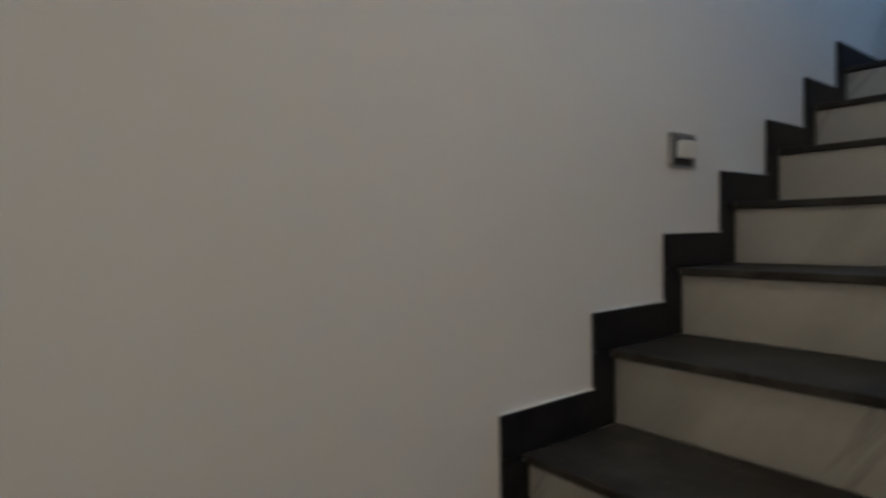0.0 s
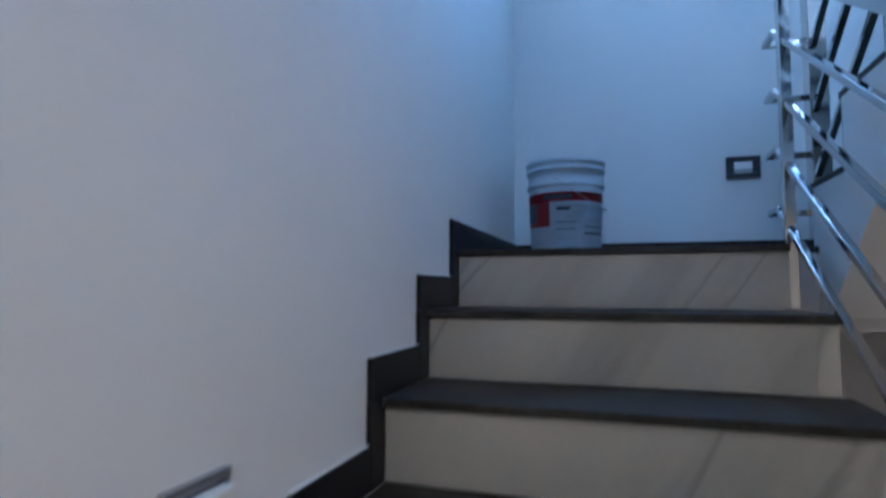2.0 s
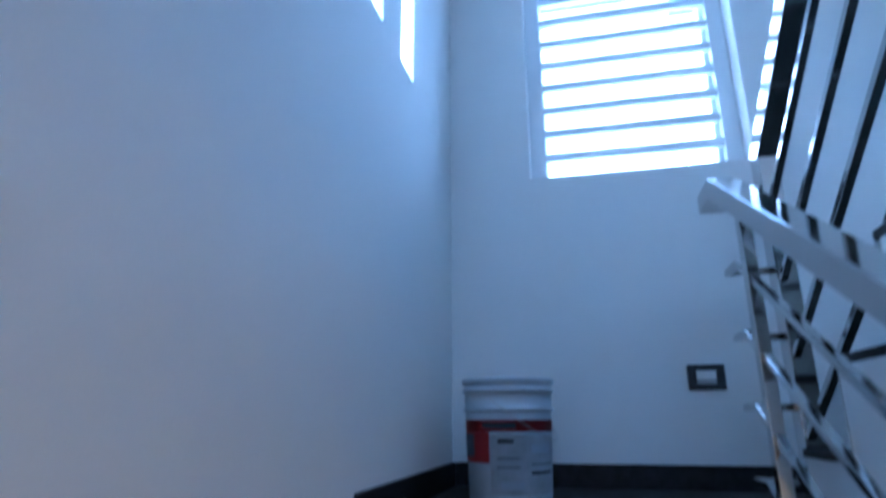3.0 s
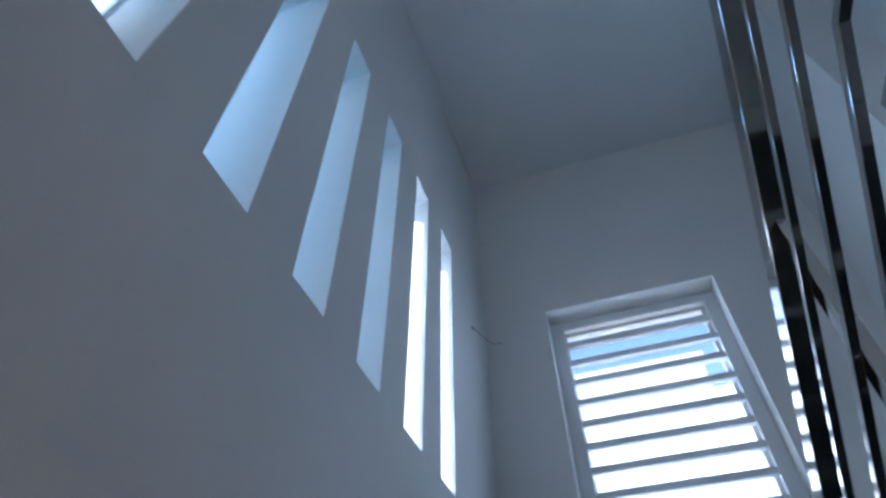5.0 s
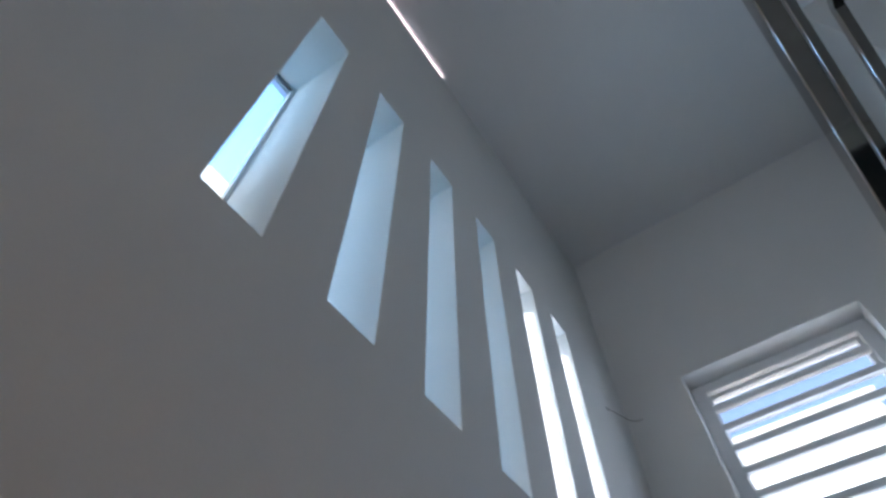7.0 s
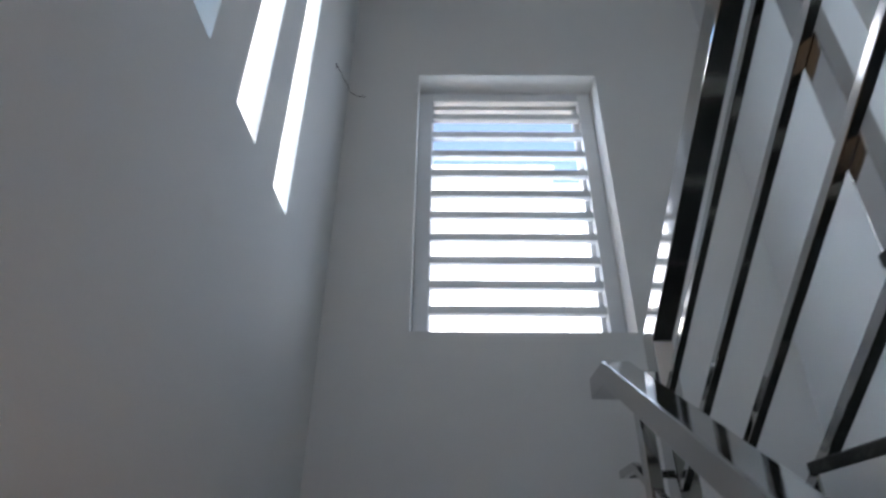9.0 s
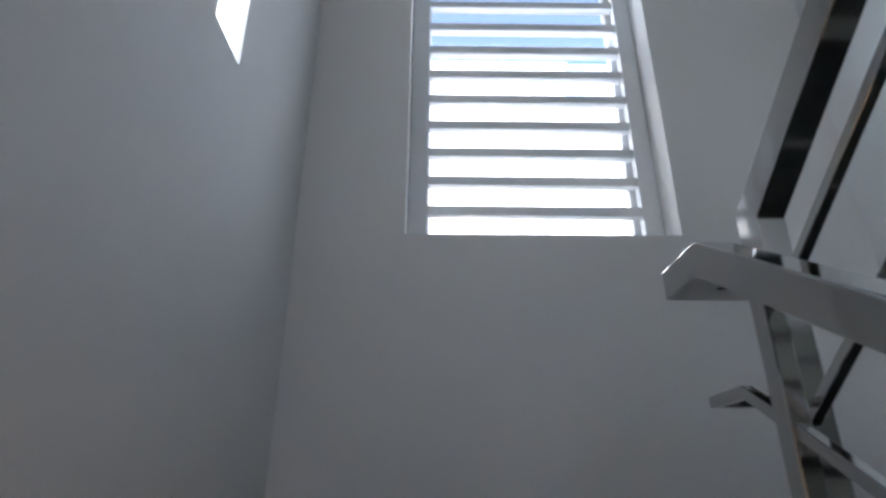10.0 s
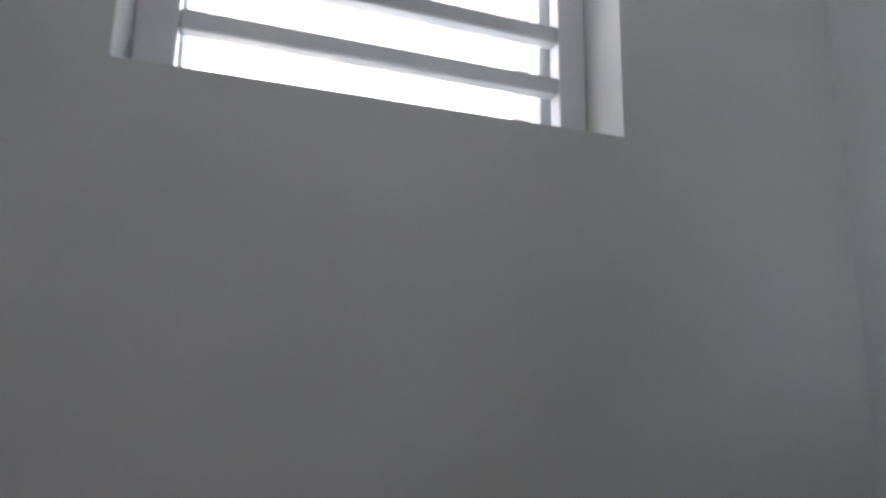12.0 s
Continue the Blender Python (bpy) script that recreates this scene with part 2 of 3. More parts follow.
GLASS = bpy.data.materials.new("window_glass")
GLASS.use_nodes = True
gb = GLASS.node_tree.nodes["Principled BSDF"]
gb.inputs["Base Color"].default_value = (0.965, 0.98, 0.99, 1)
gb.inputs["Roughness"].default_value, gb.inputs["IOR"].default_value, gb.inputs["Transmission Weight"].default_value = 0.0, 1.45, 1.0


BLUE_GLASS = GLASS.copy()
BLUE_GLASS.name = "tinted_slit_glass"
BLUE_GLASS.node_tree.nodes["Principled BSDF"].inputs["Base Color"].default_value = (0.43, 0.58, 0.76, 1)


FILM = bpy.data.materials.new("frosted_glass")
FILM.use_nodes = True
through_film = FILM.node_tree.nodes.new("ShaderNodeBsdfTranslucent")
through_film.inputs["Color"].default_value = (0.62, 0.63, 0.64, 1)
FILM.node_tree.links.new(through_film.outputs[0], FILM.node_tree.nodes["Material Output"].inputs["Surface"])


def glow(name, color, strength):
    m = bpy.data.materials.new(name)
    m.use_nodes = True
    b = m.node_tree.nodes["Principled BSDF"]
    b.inputs["Base Color"].default_value = (*color, 1)
    b.inputs["Emission Color"].default_value = (*color, 1)
    b.inputs["Emission Strength"].default_value = strength
    return m


# made-up glow that draws the bright streak along the ceiling line
STREAK = glow("streak_face", (1.0, 0.80, 0.78), STREAK_GLOW)
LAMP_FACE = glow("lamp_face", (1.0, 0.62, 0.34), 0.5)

# ---- the plan ----
LAND, RISE, GO = 1.975, 0.18, 0.298         # landing height, riser, going
FAR = 1.07                                   # inner face of the window wall
RIGHT = 1.99                                 # inner face of the wall beside the upper flight
TOP = 6.20                                   # ceiling
FLIGHT = 0.965                               # width of a flight
UP_X, UP_Y = 1.045, 0.155                    # side and first riser of the upper flight
BACK = -6.2
STEPS = 11
UP_GO = 0.265                                # going of the upper flight
UP_STEPS = 6                                 # risers of the upper flight
UP_RISE = 0.19                               # riser of the upper flight
UPPER = LAND + UP_STEPS * UP_RISE            # upper floor
HEAD_Y = UP_Y - (UP_STEPS - 1) * UP_GO       # last riser, where the upper floor begins
WELL_END = -2.60                             # edge of the upper floor over the foot of the stairs
SOFFIT = UPPER - 0.25                        # underside of the upper floor
TILE = 0.02                                  # tread thickness
WELL = 0.946                                 # side of the landing at the stairwell

# ---- structure ----
SLITS = [(-1.572 + 0.3585 * i, -1.572 + 0.3585 * i + 0.162, 3.447, 4.803) for i in range(6)]
bm = bmesh.new()
holed_wall(bm, "x", 0.0, -0.32, (BACK, 1.37), (-0.2, 6.5), SLITS)
setting(finish("wall_west", bm, PLASTER), "white plastered wall with six tall slit openings", "wall")

WIN = (0.377, 1.341, 3.314, 4.818)
bm = bmesh.new()
holed_wall(bm, "y", FAR, FAR + 0.30, (0.0, 3.6), (-0.2, 6.5), [WIN])
setting(finish("wall_north", bm, PLASTER), "white plastered wall with a louvred window", "wall")

bm = bmesh.new()
box(bm, (RIGHT, 0.145, -0.2), (RIGHT + 0.3, FAR, 6.5))
box(bm, (RIGHT + 0.3, BACK, -0.2), (RIGHT + 0.55, 0.145, 6.5))
setting(finish("wall_east", bm, PLASTER), "white plastered wall with a set-back beside the stairs", "wall")
# closing wall out of view; its opening is added to let daylight in
bm = bmesh.new()
holed_wall(bm, "y", BACK, BACK - 0.25, (-0.32, RIGHT + 0.55), (-0.2, 6.5), [(0.15, 1.35, 3.95, 5.15)])
setting(finish("wall_south", bm, PLASTER), "unseen white plastered wall with an opening added for daylight", "wall")
slab("ceiling", (0.0, BACK, TOP), (RIGHT + 0.3, FAR, TOP + 0.2), CEILING, "plain white painted ceiling over the stairwell", "ceiling")
slab("floor", (0.0, BACK, -0.2), (RIGHT + 0.3, FAR, 0.0), FLOOR, "beige stone floor of the lower hall", "floor")
bm = bmesh.new()
box(bm, (UP_X, WELL_END, SOFFIT), (RIGHT + 0.3, HEAD_Y - 0.012, UPPER - TILE))
box(bm, (0.0, BACK, SOFFIT), (RIGHT + 0.3, WELL_END, UPPER - TILE))
setting(finish("upper_slab", bm, PLASTER), "white plastered slab of the upper floor beside the stairwell", "ceiling")
bm = bmesh.new()
box(bm, (UP_X - 0.008, WELL_END, UPPER - TILE), (RIGHT + 0.3, HEAD_Y + 0.014, UPPER), 0.003)
box(bm, (0.0, BACK, UPPER - TILE), (RIGHT + 0.3, WELL_END - 0.0005, UPPER), 0.003)
setting(finish("floor_upper", bm, FLOOR), "beige stone paving of the upper floor", "floor")

# landing: concrete slab and dark stone paving
bm = bmesh.new()
box(bm, (0.0, 0.012, LAND - 0.24), (WELL - 0.004, FAR, LAND - TILE))
box(bm, (WELL - 0.004, 0.11, LAND - 0.24), (RIGHT, FAR, LAND - TILE))
setting(finish("landing_slab", bm, PLASTER), "white plastered half-landing slab", "landing")
bm = bmesh.new()
box(bm, (0.0, -0.014, LAND - TILE), (WELL, FAR, LAND), 0.003)
box(bm, (WELL, 0.10, LAND - TILE), (RIGHT, FAR, LAND), 0.003)
setting(finish("landing_floor", bm, TREAD), "dark grey stone paving of the half-landing", "floor")


def flight_body(name, x0, x1, profile, label):
    """A solid run of stairs from its side outline (y, z)."""
    bm = bmesh.new()
    a = [bm.verts.new((x0, y, z)) for y, z in profile]
    b = [bm.verts.new((x1, y, z)) for y, z in profile]
    n = len(a)
    for i in range(n):
        bm.faces.new((a[i], a[(i + 1) % n], b[(i + 1) % n], b[i]))
    fa, fb = bm.faces.new(a), bm.faces.new(b[::-1])
    bmesh.ops.triangulate(bm, faces=[fa, fb])
    return setting(finish(name, bm, PLASTER), label, "stairs")


# lower flight, rising away to the window wall
outline = []
for k in range(STEPS):
    y, z = -k * GO, LAND - k * RISE - TILE
    outline += [(y + 0.012, z), (y + 0.012, z - RISE)]
outline = [(0.3, LAND - TILE)] + outline
outline[-1] = (outline[-1][0], 0.0)
outline += [(-2.60, 0.0), (0.3, LAND - 0.30)]
lower = flight_body("stairs_lower", 0.0, FLIGHT - 0.004, outline, "lower flight of stairs with pale marble risers and dark treads")

for k in range(STEPS):
    y, z = -k * GO, LAND - k * RISE - TILE
    bm = bmesh.new()
    box(bm, (0.012, y, z - RISE + TILE + 0.0005), (FLIGHT if k else WELL - 0.001, y + 0.0115, z - 0.0005), 0.0012)
    part("riser", bm, MARBLE, lower, "cream marble riser with grey veins")
    if k:
        bm = bmesh.new()
        box(bm, (0.012, y - 0.014, z + 0.0005), (FLIGHT + 0.02, y + GO - 0.0005, z + TILE), 0.003)
        if k == 1:
            box(bm, (WELL, y + GO, z + 0.0005), (FLIGHT + 0.02, y + GO + 0.098, z + TILE), 0.003)
        part("tread", bm, TREAD, lower, "dusty dark stone tread")

# upper flight of six risers, turning back up to the upper floor
outline = [(UP_Y - 0.012, LAND - TILE)]
for k in range(1, UP_STEPS):
    y, z = UP_Y - (k - 1) * UP_GO, LAND + k * UP_RISE - TILE
    outline += [(y - 0.012, z), (y - 0.012 - UP_GO, z)]
outline += [(HEAD_Y - 0.012, SOFFIT - 0.12), (UP_Y - 0.12, LAND - 0.2), (UP_Y - 0.012, LAND - 0.2)]
upper = flight_body("stairs_upper", UP_X, RIGHT + 0.3, outline, "upper flight of stairs with a white plastered side")
for k in range(1, UP_STEPS + 1):
    y, z = UP_Y - (k - 1) * UP_GO, LAND + k * UP_RISE - TILE
    x1 = RIGHT if k == 1 else RIGHT + 0.3
    bm = bmesh.new()
    box(bm, (UP_X + 0.002, y - 0.0115, z - UP_RISE + TILE + 0.0005), (x1, y, z - 0.0005), 0.0012)
    part("riser", bm, MARBLE, upper, "cream marble riser with grey veins")
    if k < UP_STEPS:
        bm = bmesh.new()
        box(bm, (UP_X + 0.001, y - UP_GO + 0.0005, z + 0.0005), (x1, y + 0.014, z + TILE), 0.003)
        if k == 1:
            box(bm, (RIGHT, y - UP_GO + 0.0005, z + 0.0005), (RIGHT + 0.3, 0.1445, z + TILE), 0.003)
        part("tread", bm, TREAD, upper, "dusty dark stone tread")

# stepped skirting on the left wall: one upright and one level piece to a step
SK, SKW = 0.092, 0.075
skirt = setting(thing("skirting", "stepped black granite skirting along the stairs", "skirting"), "stepped black granite skirting along the stairs", "skirting")
for k in range(STEPS):
    y, z = -k * GO, LAND - k * RISE
    if k:
        bm = bmesh.new()
        box(bm, (0.0005, y - SKW, z + 0.0005), (0.012, y + GO - SKW - 0.001, z + SK), 0.002)
        part("skirting_piece", bm, GRANITE, skirt)
    bm = bmesh.new()
    box(bm, (0.0005, y - SKW, z - RISE + 0.0005), (0.0118, y - 0.0005, z - TILE - 0.0005), 0.001)
    box(bm, (0.0005, y - SKW, z - TILE - 0.001), (0.0118, y - 0.0145, z), 0.001)
    part("skirting_piece", bm, GRANITE, skirt)
for k in range(1, STEPS):
    y, z = -k * GO, LAND - k * RISE
    bm = bmesh.new()
    box(bm, (0.0004, y - SKW, z + SK + 0.0003), (0.009, y + GO - SKW - 0.001, z + SK + 0.0045), 0.0015)
    part("sealant_bead", bm, PLASTER, skirt, "white filler line")
for lo, hi in (((0.0005, -SKW, LAND + 0.0005), (0.012, FAR - 0.0005, LAND + SK)), ((0.0125, FAR - 0.012, LAND + 0.0005), (RIGHT - 0.001, FAR - 0.0005, LAND + SK)), ((RIGHT - 0.012, UP_Y + 0.03, LAND + 0.0005), (RIGHT - 0.0005, FAR - 0.0125, LAND + SK))):
    bm = bmesh.new()
    box(bm, lo, hi, 0.002)
    part("skirting_piece", bm, GRANITE, skirt)

# ---- the window: louvred shutter, sash and glass ----
X0, X1, Z0, Z1 = WIN
window = setting(thing("window_1", "white louvred window in a deep plastered opening", "window"), "white louvred window in a deep plastered opening", "window")
SY = 1.205
SLAT0, PITCH, SLAT, SLX0, SLX1 = 3.457, 0.130, 0.041, 0.452, 1.268
bm = bmesh.new()
box(bm, (X0 + 0.001, SY, Z0 + 0.001), (SLX0, SY + 0.045, Z1 - 0.001), 0.004)
box(bm, (SLX1, SY, Z0 + 0.001), (X1 - 0.001, SY + 0.045, Z1 - 0.001), 0.004)
box(bm, (SLX0, SY + 0.001, Z0 + 0.001), (SLX1, SY + 0.044, Z0 + 0.03), 0.003)
box(bm, (SLX0, SY + 0.001, SLAT0 + 10 * PITCH), (SLX1, SY + 0.044, Z1 - 0.001), 0.003)
part("shutter_frame", bm, WHITE_METAL, window, "white lacquered metal shutter frame")
for i in range(1, 11):
    z = SLAT0 + (i - 1) * PITCH
    bm = bmesh.new()
    box(bm, (SLX0, SY + 0.002, z), (SLX1, SY + 0.043, z + SLAT), 0.006)
    part("slat", bm, WHITE_METAL, window)
bm = bmesh.new()
for lo, hi in (((X0 + 0.001, 1.265, Z0 + 0.001), (SLX0 + 0.006, 1.315, Z1 - 0.001)), ((1.248, 1.265, Z0 + 0.001), (X1 - 0.001, 1.315, Z1 - 0.001)), ((SLX0 + 0.006, 1.265, Z0 + 0.001), (1.248, 1.315, Z0 + 0.045)), ((SLX0 + 0.006, 1.265, Z1 - 0.07), (1.248, 1.315, Z1 - 0.001))):
    box(bm, lo, hi, 0.004)
part("sash_frame", bm, WHITE_METAL, window, "white window sash frame")
bm = bmesh.new()
box(bm, (SLX0 + 0.002, 1.288, Z0 + 0.04), (1.252, 1.292, Z1 - 0.066))
pane = part("pane", bm, GLASS, window, "clear glass pane")
pane.visible_shadow = False

for i, (y0, y1, z0, z1) in enumerate(SLITS):
    w = setting(thing("window_%d" % (i + 2), "narrow fixed glass slit in the thick wall", "window", "slit windows"), "narrow fixed glass slit in the thick wall", "window")
    bm = bmesh.new()
    for lo, hi in (((-0.312, y0 + 0.0005, z0 + 0.0005), (-0.286, y0 + 0.014, z1 - 0.0005)), ((-0.312, y1 - 0.014, z0 + 0.0005), (-0.286, y1 - 0.0005, z1 - 0.0005)), ((-0.312, y0 + 0.014, z0 + 0.0005), (-0.286, y1 - 0.014, z0 + 0.014))):
        box(bm, lo, hi)
    part("window_frame", bm, WHITE_METAL, w, "thin white glazing bead")
    bm = bmesh.new()
    box(bm, (-0.312, y0 + 0.0145, z1 - 0.014), (-0.286, y1 - 0.0145, z1 - 0.0005))
    part("head_bead", bm, BLACK_PLASTIC, w, "dark glazing bead at the head")
    bm = bmesh.new()
    box(bm, (-0.303, y0 + 0.0145, z0 + 0.0145 if i else 3.98), (-0.299, y1 - 0.0145, z1 - 0.0145))
    p = part("pane", bm, BLUE_GLASS, w, "bluish tinted pane")
    p.visible_shadow = False
    if i == 0:
        bm = bmesh.new()
        box(bm, (-0.303, y0 + 0.0145, z0 + 0.0145), (-0.299, y1 - 0.0145, 3.9795))
        part("frosted_pane", bm, FILM, w, "white frosted lower pane")

# ---- outside ----
slab("roof", (-0.6, -9.0, 6.5), (3.6, 1.6, 6.68), OUTSIDE, "pale rendered flat roof slab", "roof")
# tall block added out of view, only to shade the first four slits
tower = thing("sun_blocker", "unseen tall pale block added to keep the sun off four slits", "tower", place=(-5.86, -4.04, -0.25))
bm = bmesh.new()
box(bm, (-6.32, -4.8, -0.25), (-5.4, -3.28, 9.6), 0.02)
part_at("wall", bm, OUTSIDE, tower)
bm = bmesh.new()
box(bm, (-6.33, -4.86, 9.6), (-5.34, -3.27, 9.75), 0.02)
part_at("coping", bm, OUTSIDE, tower)
bm = bmesh.new()
n = 64
ring = [bm.verts.new((900 * math.cos(2 * math.pi * i / n), 900 * math.sin(2 * math.pi * i / n), -0.25)) for i in range(n)]
bm.faces.new(ring)
bmesh.ops.triangulate(bm, faces=bm.faces[:])
setting(finish("ground", bm, GROUND), "dry bare ground reaching the horizon", "ground")

# white neighbouring house close by, with a lower side part
NY = 2.42
neighbour = thing("neighbour_house", "sunlit white rendered flat-roofed house across a narrow passage", "house", place=(0.0, NY, -0.25))
for lo, hi in (((-7.0, NY, -0.25), (1.355, NY + 6.0, 5.21)), ((1.357, NY, -0.25), (8.0, NY + 6.0, 4.88))):
    bm = bmesh.new()
    box(bm, lo, hi, 0.02)
    part_at("wall", bm, OUTSIDE, neighbour)
    bm = bmesh.new()
    box(bm, (lo[0], lo[1] - 0.01, hi[2]), (hi[0] + (0.02 if hi[0] < 5 else 0.0), hi[1] + 0.05, hi[2] + 0.04), 0.01)
    part_at("coping", bm, OUTSIDE, neighbour)

# small tree in the yard, its top level with the window sill
tree = thing("garden_tree", "small leafy tree standing in the yard by the window", "tree", place=(1.22, 1.80, -0.25))
rng = random.Random(7)


def limb(bm, a, b, ra, rb, n=8):
    a, b = Vector(a), Vector(b)
    q = (b - a).to_track_quat("Z", "Y")
    rings = []
    for k in range(5):
        f = k / 4
        c = a.lerp(b, f) + Vector((rng.uniform(-1, 1), rng.uniform(-1, 1), 0)) * ra * 0.35
        r = ra + (rb - ra) * f
        rings.append([bm.verts.new(c + q @ Vector((r * math.cos(2 * math.pi * i / n), r * math.sin(2 * math.pi * i / n), 0))) for i in range(n)])
    for p, q2 in zip(rings, rings[1:]):
        for i in range(n):
            bm.faces.new((p[i], p[(i + 1) % n], q2[(i + 1) % n], q2[i]))


tips = []
bm = bmesh.new()
limb(bm, (0, 0, 0), (0.05, 0.03, 2.5), 0.10, 0.06)
for k in range(9):
    a = k * 2.4
    reach = rng.uniform(0.25, 0.5)
    tip = Vector((reach * math.cos(a), 0.4 * reach * math.sin(a), 3.0 + 0.75 * rng.random()))
    limb(bm, (0.05, 0.03, 2.2 + 0.04 * k), tip, 0.035, 0.008, 6)
    tips.append(tip)
part("trunk", bm, BARK, tree, "rough brown trunk with limbs")
bm = bmesh.new()
for k in range(1500):
    t = rng.choice(tips)
    c = Vector((0.05, 0.03, 2.9)).lerp(t, rng.uniform(0.45, 1.05)) + Vector((rng.gauss(0, 0.09), rng.gauss(0, 0.06), rng.gauss(0, 0.10)))
    c.z = min(c.z, 3.90 + rng.gauss(0, 0.03))
    c.y = max(-0.30, min(0.30, c.y))
    m = Matrix.Translation(c) @ Euler((rng.uniform(-1, 1), rng.uniform(-1, 1), rng.uniform(0, 6.3))).to_matrix().to_4x4()
    w, l = rng.uniform(0.018, 0.03), rng.uniform(0.06, 0.11)
    vs = [bm.verts.new(m @ Vector(p)) for p in ((0, 0, 0), (w, l * 0.45, 0.006), (0, l, -0.01), (-w, l * 0.45, 0.006))]
    bm.faces.new(vs)
part("crown", bm, LEAF, tree, "loose crown of small green leaves")

# ---- lower railing ----
MITRE_Y, SLOPE = 0.106, RISE / GO
LOW_END = -3.02
BAR_X = 0.953
POST_X = 1.0546                              # stairwell side of the upper railing's first post
lower_rail = thing("stair_railing", "polished stainless steel stair railing with four bars", "railing", "stair railings", (0.953, 0.019, LAND - RISE))
HX, HZ = 0.936, 2.826
bm = bmesh.new()
tube(bm, [(HX, LOW_END, HZ - SLOPE * (MITRE_Y - LOW_END)), (HX, MITRE_Y, HZ), (HX, 0.205, HZ), (POST_X - 0.001, 0.205, HZ)], (1, 0, 0), (0.066, 0.054))
part_at("handrail", bm, STEEL, lower_rail, "rectangular polished steel handrail", 0.003)
for z in (2.618, 2.44, 2.262, 2.084):
    bm = bmesh.new()
    tube(bm, [(BAR_X, LOW_END, z - SLOPE * (MITRE_Y + 0.012 - LOW_END)), (BAR_X, MITRE_Y + 0.012, z), (BAR_X, 0.218, z), (POST_X - 0.001, 0.218, z)], (1, 0, 0), (0.018, 0.018))
    part_at("bar", bm, STEEL, lower_rail, "", 0.002)
for y in (0.019, -1.21, -2.40):
    k = math.ceil(-y / GO - 0.001) if y < -0.05 else 1
    base = LAND - k * RISE
    top = HZ - SLOPE * (MITRE_Y - y) - 0.03
    bm = bmesh.new()
    box(bm, (0.939, y - 0.017, base + 0.0005), (0.968, y + 0.017, top + 0.012), 0.002)
    part_at("post", bm, STEEL, lower_rail)
    bm = bmesh.new()
    box(bm, (0.930, y - 0.030, base + 0.0005), (0.977, y - 0.0175, base + 0.006), 0.001)
    part_at("base_plate", bm, STEEL, lower_rail)

# ---- upper railing: up the flight, then level along the edge of the upper floor ----
upper_rail = thing("stair_railing", "polished stainless steel railing of the upper flight", "railing", "stair railings", (1.081, 0.194, LAND))
UP_SLOPE = 0.662
UPY, UTOP, BEND_Y, UP_END = 0.194, 2.947, -1.185, -2.58
uz = lambda y, z: z + UP_SLOPE * (UPY - max(y, BEND_Y))
bm = bmesh.new()
tube(bm, [(1.0806, UPY, LAND + 0.0005), (1.0806, UPY, UTOP), (1.0806, BEND_Y, uz(BEND_Y, UTOP)), (1.0806, UP_END, uz(BEND_Y, UTOP))], (1, 0, 0), (0.052, 0.066))
part_at("handrail", bm, STEEL, upper_rail, "rectangular polished steel handrail turning down into its first post", 0.003)
for z in (2.754, 2.558, 2.364, 2.168):
    bm = bmesh.new()
    tube(bm, [(1.067, 0.1605, uz(0.1605, z)), (1.067, BEND_Y, uz(BEND_Y, z)), (1.067, UP_END, uz(BEND_Y, z))], (1, 0, 0), (0.018, 0.018))
    part_at("bar", bm, STEEL, upper_rail, "", 0.002)
for y in (-0.622, -1.33, -1.94, -2.55):
    k = min(UP_STEPS, math.floor((UP_Y - y) / UP_GO) + 1)
    bm = bmesh.new()
    box(bm, (1.0762, y - 0.022, LAND + k * UP_RISE + 0.0005), (1.1062, y + 0.022, uz(y, UTOP) - 0.022), 0.002)
    part_at("post", bm, STEEL, upper_rail)

# ---- things on the landing and the walls ----
BX, BY = 0.286, 0.66
bucket = thing("paint_bucket", "used white plastic paint bucket with a red label on the landing", "bucket", place=(BX, BY, LAND))
bm = bmesh.new()
lathe(bm, [(0.0, 0.002), (0.136, 0.002), (0.140, 0.008), (0.149, 0.305), (0.1495, 0.312), (0.157, 0.314), (0.158, 0.324), (0.151, 0.327), (0.152, 0.380), (0.160, 0.382), (0.161, 0.393), (0.153, 0.396), (0.154, 0.412), (0.162, 0.414), (0.163, 0.430), (0.158, 0.433), (0.150, 0.432), (0.147, 0.32), (0.137, 0.02), (0.0, 0.018)], (0, 0, 0), 56)
part("bucket_body", bm, BUCKET, bucket, "scuffed translucent white plastic shell with rim ribs")


def wrap(bm, a0, a1, z0, z1, lift, n=24):
    """A label patch bent round the bucket, with thickness."""
    grid = []
    for i in range(n + 1):
        a = radians(a0 + (a1 - a0) * i / n)
        for z in (z0, z1):
            r = 0.140 + (z - 0.008) / 0.297 * 0.009 + lift
            grid.append(bm.verts.new((r * math.cos(a), r * math.sin(a), z)))
    for i in range(n):
        f = bm.faces.new((grid[2 * i], grid[2 * i + 2], grid[2 * i + 3], grid[2 * i + 1]))
        f.smooth = True
    bmesh.ops.solidify(bm, geom=bm.faces[:], thickness=0.0006)


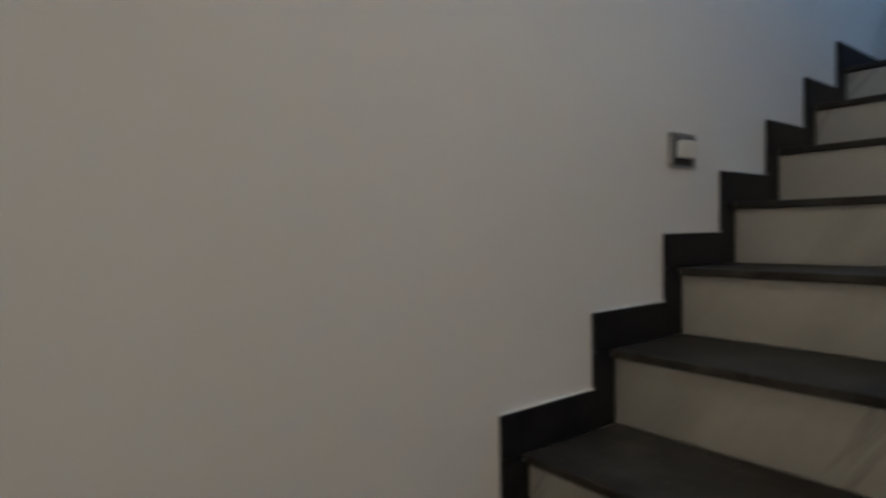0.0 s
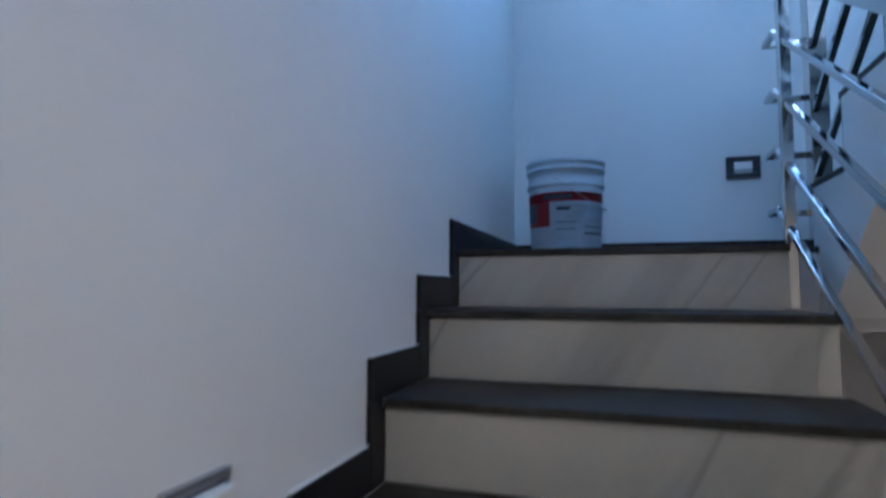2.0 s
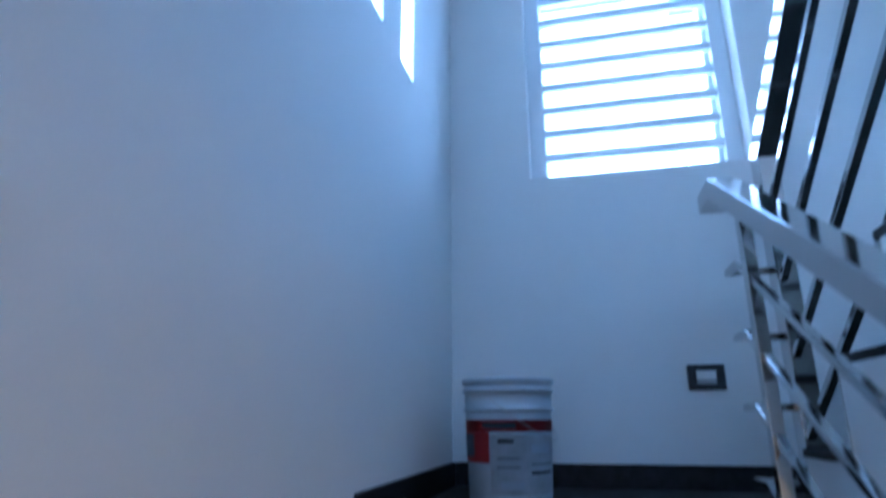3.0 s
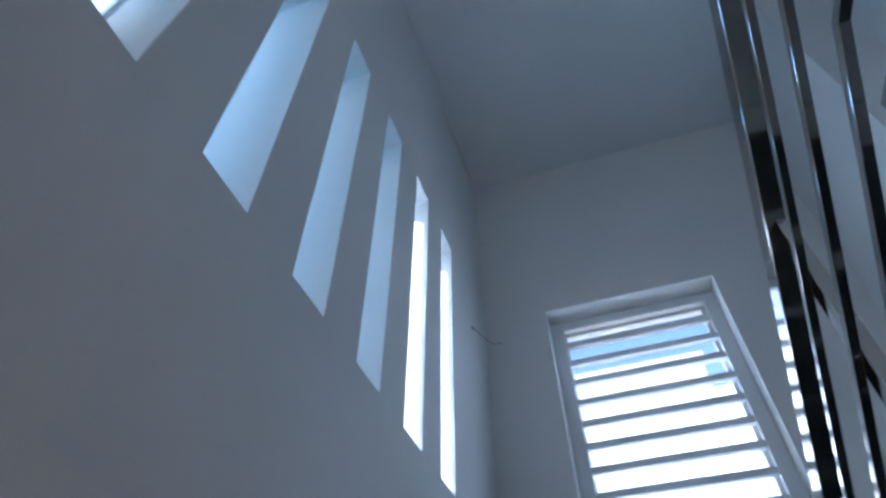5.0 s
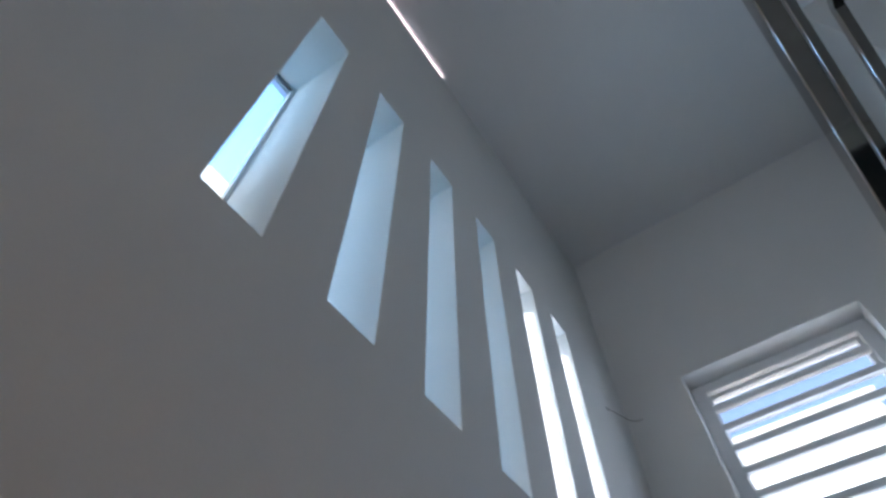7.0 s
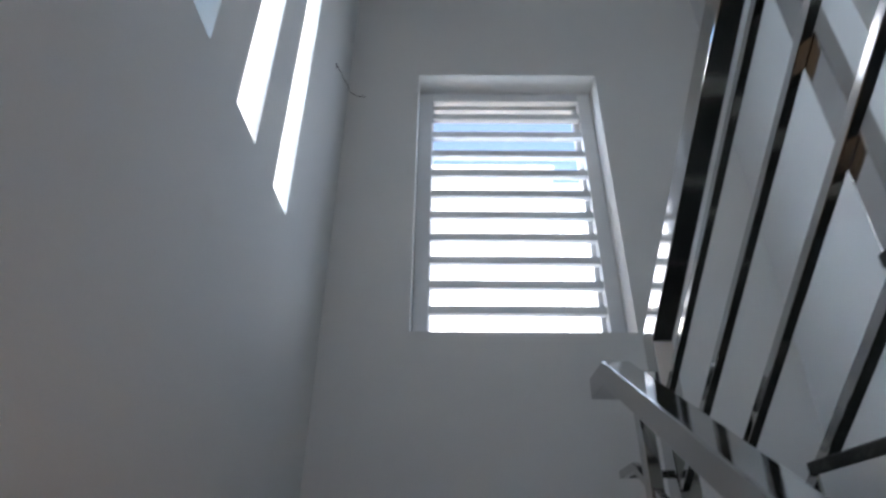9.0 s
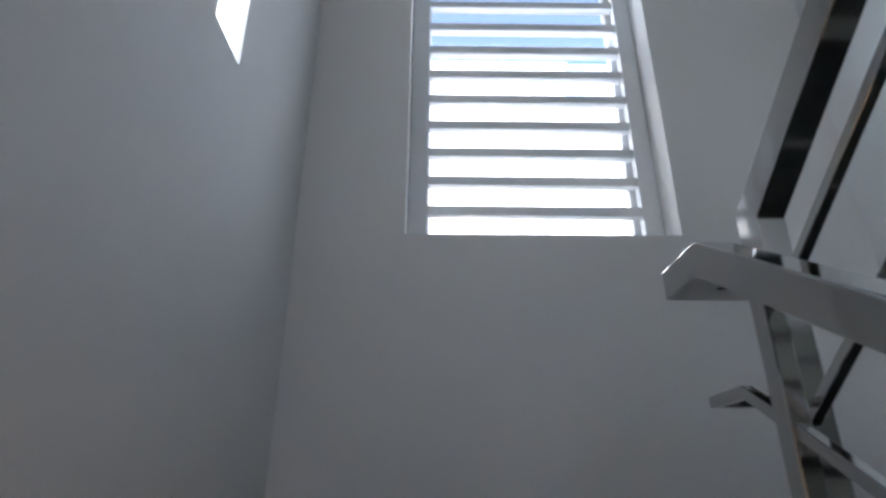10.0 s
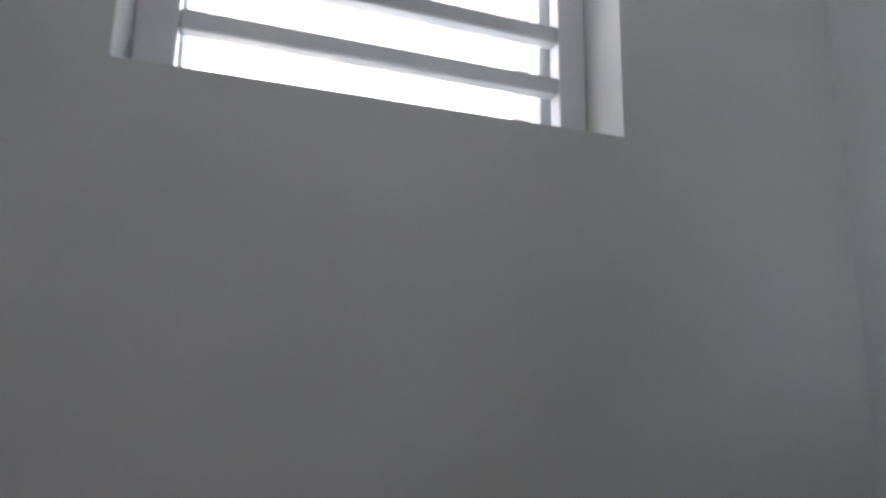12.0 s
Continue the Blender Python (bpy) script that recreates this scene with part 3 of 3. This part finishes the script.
for a0, a1, z0, z1, lift, mat, name in ((172, 366, 0.243, 0.283, 0.0012, LABEL_RED, "label"), (178, 250, 0.135, 0.2425, 0.0012, LABEL_RED, "label"), (251, 356, 0.03, 0.234, 0.0014, LABEL_PALE, "label"), (190, 225, 0.155, 0.235, 0.0024, LABEL_DARK, "print_block"), (240, 285, 0.254, 0.272, 0.0024, LABEL_DARK, "print_block"), (262, 282, 0.205, 0.216, 0.0026, LABEL_DARK, "print_bar"), (305, 345, 0.10, 0.108, 0.0026, LABEL_DARK, "print_bar"), (305, 345, 0.13, 0.135, 0.0026, LABEL_DARK, "print_bar"), (260, 290, 0.15, 0.155, 0.0026, LABEL_DARK, "print_bar"), (260, 290, 0.12, 0.125, 0.0026, LABEL_DARK, "print_bar"), (305, 340, 0.17, 0.20, 0.0026, BUCKET, "print_block"), (265, 295, 0.05, 0.075, 0.0026, BUCKET, "print_block")):
    bm = bmesh.new()
    wrap(bm, a0, a1, z0, z1, lift)
    part(name, bm, mat, bucket)
bucket.scale = (1.0, 1.0, 0.915)
# the wire handle hangs down across the front
bm = bmesh.new()
hp = [Matrix.Rotation(radians(75), 3, "Z") @ Vector((0.162 * math.cos(math.pi * i / 24), -0.166 * math.sin(math.pi * i / 24) ** 0.9, 0.352 - 0.14 * math.sin(math.pi * i / 24))) for i in range(25)]
for a, b in zip(hp, hp[1:]):
    d = b - a
    ring = bmesh.ops.create_cone(bm, segments=8, radius1=0.002, radius2=0.002, depth=d.length * 1.05, cap_ends=True)["verts"]
    m = Matrix.Translation((a + b) / 2) @ d.to_track_quat("Z", "Y").to_matrix().to_4x4()
    bmesh.ops.transform(bm, matrix=m, verts=ring)
part("wire_handle", bm, GREY_METAL, bucket, "thin wire handle folded down")

# switch plate by the landing
SX0, SX1, SZ0, SZ1 = 0.961, 1.101, 2.346, 2.446
socket = thing("wall_switch", "black switch plate with one white rocker on the plastered wall", "switch", place=((SX0 + SX1) / 2, FAR, (SZ0 + SZ1) / 2))
bm = bmesh.new()
mx, mz = (SX0 + SX1) / 2, (SZ0 + SZ1) / 2
box(bm, (SX0, FAR - 0.011, mz + 0.026), (SX1, FAR - 0.0005, SZ1), 0.003)
box(bm, (SX0, FAR - 0.011, SZ0), (SX1, FAR - 0.0005, mz - 0.026), 0.003)
box(bm, (SX0, FAR - 0.011, mz - 0.026), (mx - 0.037, FAR - 0.0005, mz + 0.026), 0.001)
box(bm, (mx + 0.037, FAR - 0.011, mz - 0.026), (SX1, FAR - 0.0005, mz + 0.026), 0.001)
part_at("plate", bm, BLACK_PLASTIC, socket, "glossy black cover plate")
bm = bmesh.new()
box(bm, (mx - 0.036, FAR - 0.013, mz - 0.006), (mx + 0.036, FAR - 0.001, mz + 0.025), 0.002)
part_at("rocker", bm, WHITE_PLASTIC, socket, "white rocker")
bm = bmesh.new()
box(bm, (mx - 0.036, FAR - 0.008, mz - 0.025), (mx + 0.036, FAR - 0.001, mz - 0.007), 0.002)
part_at("rocker_base", bm, GREY_METAL, socket, "grey lower part of the rocker")

# step light low on the stair wall
LY0, LY1, LZ0, LZ1 = -1.241, -1.120, 1.527, 1.617
step_light = thing("step_light", "square step light with metal frame and white hooded lens", "wall light", place=(0.0, (LY0 + LY1) / 2, (LZ0 + LZ1) / 2))
bm = bmesh.new()
for lo, hi in (((0.0005, LY0, LZ1 - 0.015), (0.013, LY1, LZ1)), ((0.0005, LY0, LZ0), (0.010, LY1, LZ0 + 0.004)), ((0.0005, LY0, LZ0 + 0.004), (0.013, LY0 + 0.013, LZ1 - 0.015)), ((0.0005, LY1 - 0.004, LZ0 + 0.004), (0.011, LY1, LZ1 - 0.015))):
    box(bm, lo, hi, 0.002)
part_at("frame", bm, GREY_METAL, step_light, "brushed grey metal frame")
bm = bmesh.new()
box(bm, (0.0005, LY0 + 0.013, LZ0 + 0.004), (0.005, LY1 - 0.004, LZ1 - 0.015))
part_at("back_plate", bm, DARK_METAL, step_light, "dark grey recessed plate")
bm = bmesh.new()
box(bm, (0.005, LY0 + 0.034, LZ0 + 0.024), (0.027, LY1 - 0.008, LZ1 - 0.020), 0.003)
for v in bm.verts:
    if v.co.z < LZ0 + 0.036 and v.co.x > 0.01:
        v.co.x -= 0.010
part_at("lens", bm, WHITE_PLASTIC, step_light, "white wedge-shaped lens hood")

# loose wire end near the corner
wire = thing("loose_wire", "thin dark loose wire coming out of the plaster", "wire", place=(0.0, 0.751, 4.546))
bm = bmesh.new()
path = [(0.0, 0.751, 4.546), (0.010, 0.79, 4.556), (0.008, 0.88, 4.60), (0.010, 0.98, 4.65), (0.014, FAR - 0.012, 4.675), (0.055, FAR - 0.006, 4.652), (0.105, FAR - 0.010, 4.645)]
fine = []
for i in range(len(path) - 1):
    for s in range(5):
        fine.append(Vector(path[i]).lerp(Vector(path[i + 1]), s / 5) + Vector((0.0012, 0.0008, 0.002)) * math.sin(i * 5 + s))
for a, b in zip(fine, fine[1:]):
    d = b - a
    ring = bmesh.ops.create_cone(bm, segments=6, radius1=0.0018, radius2=0.0018, depth=d.length * 1.1, cap_ends=True)["verts"]
    bmesh.ops.transform(bm, matrix=Matrix.Translation((a + b) / 2) @ d.to_track_quat("Z", "Y").to_matrix().to_4x4(), verts=ring)
part_at("wire", bm, WIRE, wire)
bm = bmesh.new()
lathe(bm, [(0.0, 0.0), (0.011, 0.0), (0.011, 0.003), (0.0, 0.003)], (0, 0, 0), 16)
bmesh.ops.rotate(bm, verts=bm.verts[:], matrix=Matrix.Rotation(radians(90), 3, "Y"))
part("wire_hole", bm, BLACK_PLASTIC, wire, "dark round hole in the plaster")

# glowing strip added for the bright streak where wall meets ceiling, washing over it
strip = thing("glow_streak", "glowing strip added for the bright streak just under the ceiling", "light", place=(0.0, -1.07, TOP))
bm = bmesh.new()
box(bm, (0.0005, -1.39, TOP - 0.013), (0.0040, -0.758, TOP - 0.0005), 0.001)
part_at("housing", bm, WHITE_PLASTIC, strip)
bm = bmesh.new()
box(bm, (0.0042, -1.388, TOP - 0.011), (0.0060, -0.760, TOP - 0.001), 0.0006)
part_at("diffuser", bm, STREAK, strip, "pinkish glowing face of the added strip")

# assumed panel lamps, never in view, on the ceiling of the lower hall
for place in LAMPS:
    lamp = thing("assumed_lamp", "assumed, unseen panel lamp for the hall's warm light", "ceiling lamp", "hall lamps", place)
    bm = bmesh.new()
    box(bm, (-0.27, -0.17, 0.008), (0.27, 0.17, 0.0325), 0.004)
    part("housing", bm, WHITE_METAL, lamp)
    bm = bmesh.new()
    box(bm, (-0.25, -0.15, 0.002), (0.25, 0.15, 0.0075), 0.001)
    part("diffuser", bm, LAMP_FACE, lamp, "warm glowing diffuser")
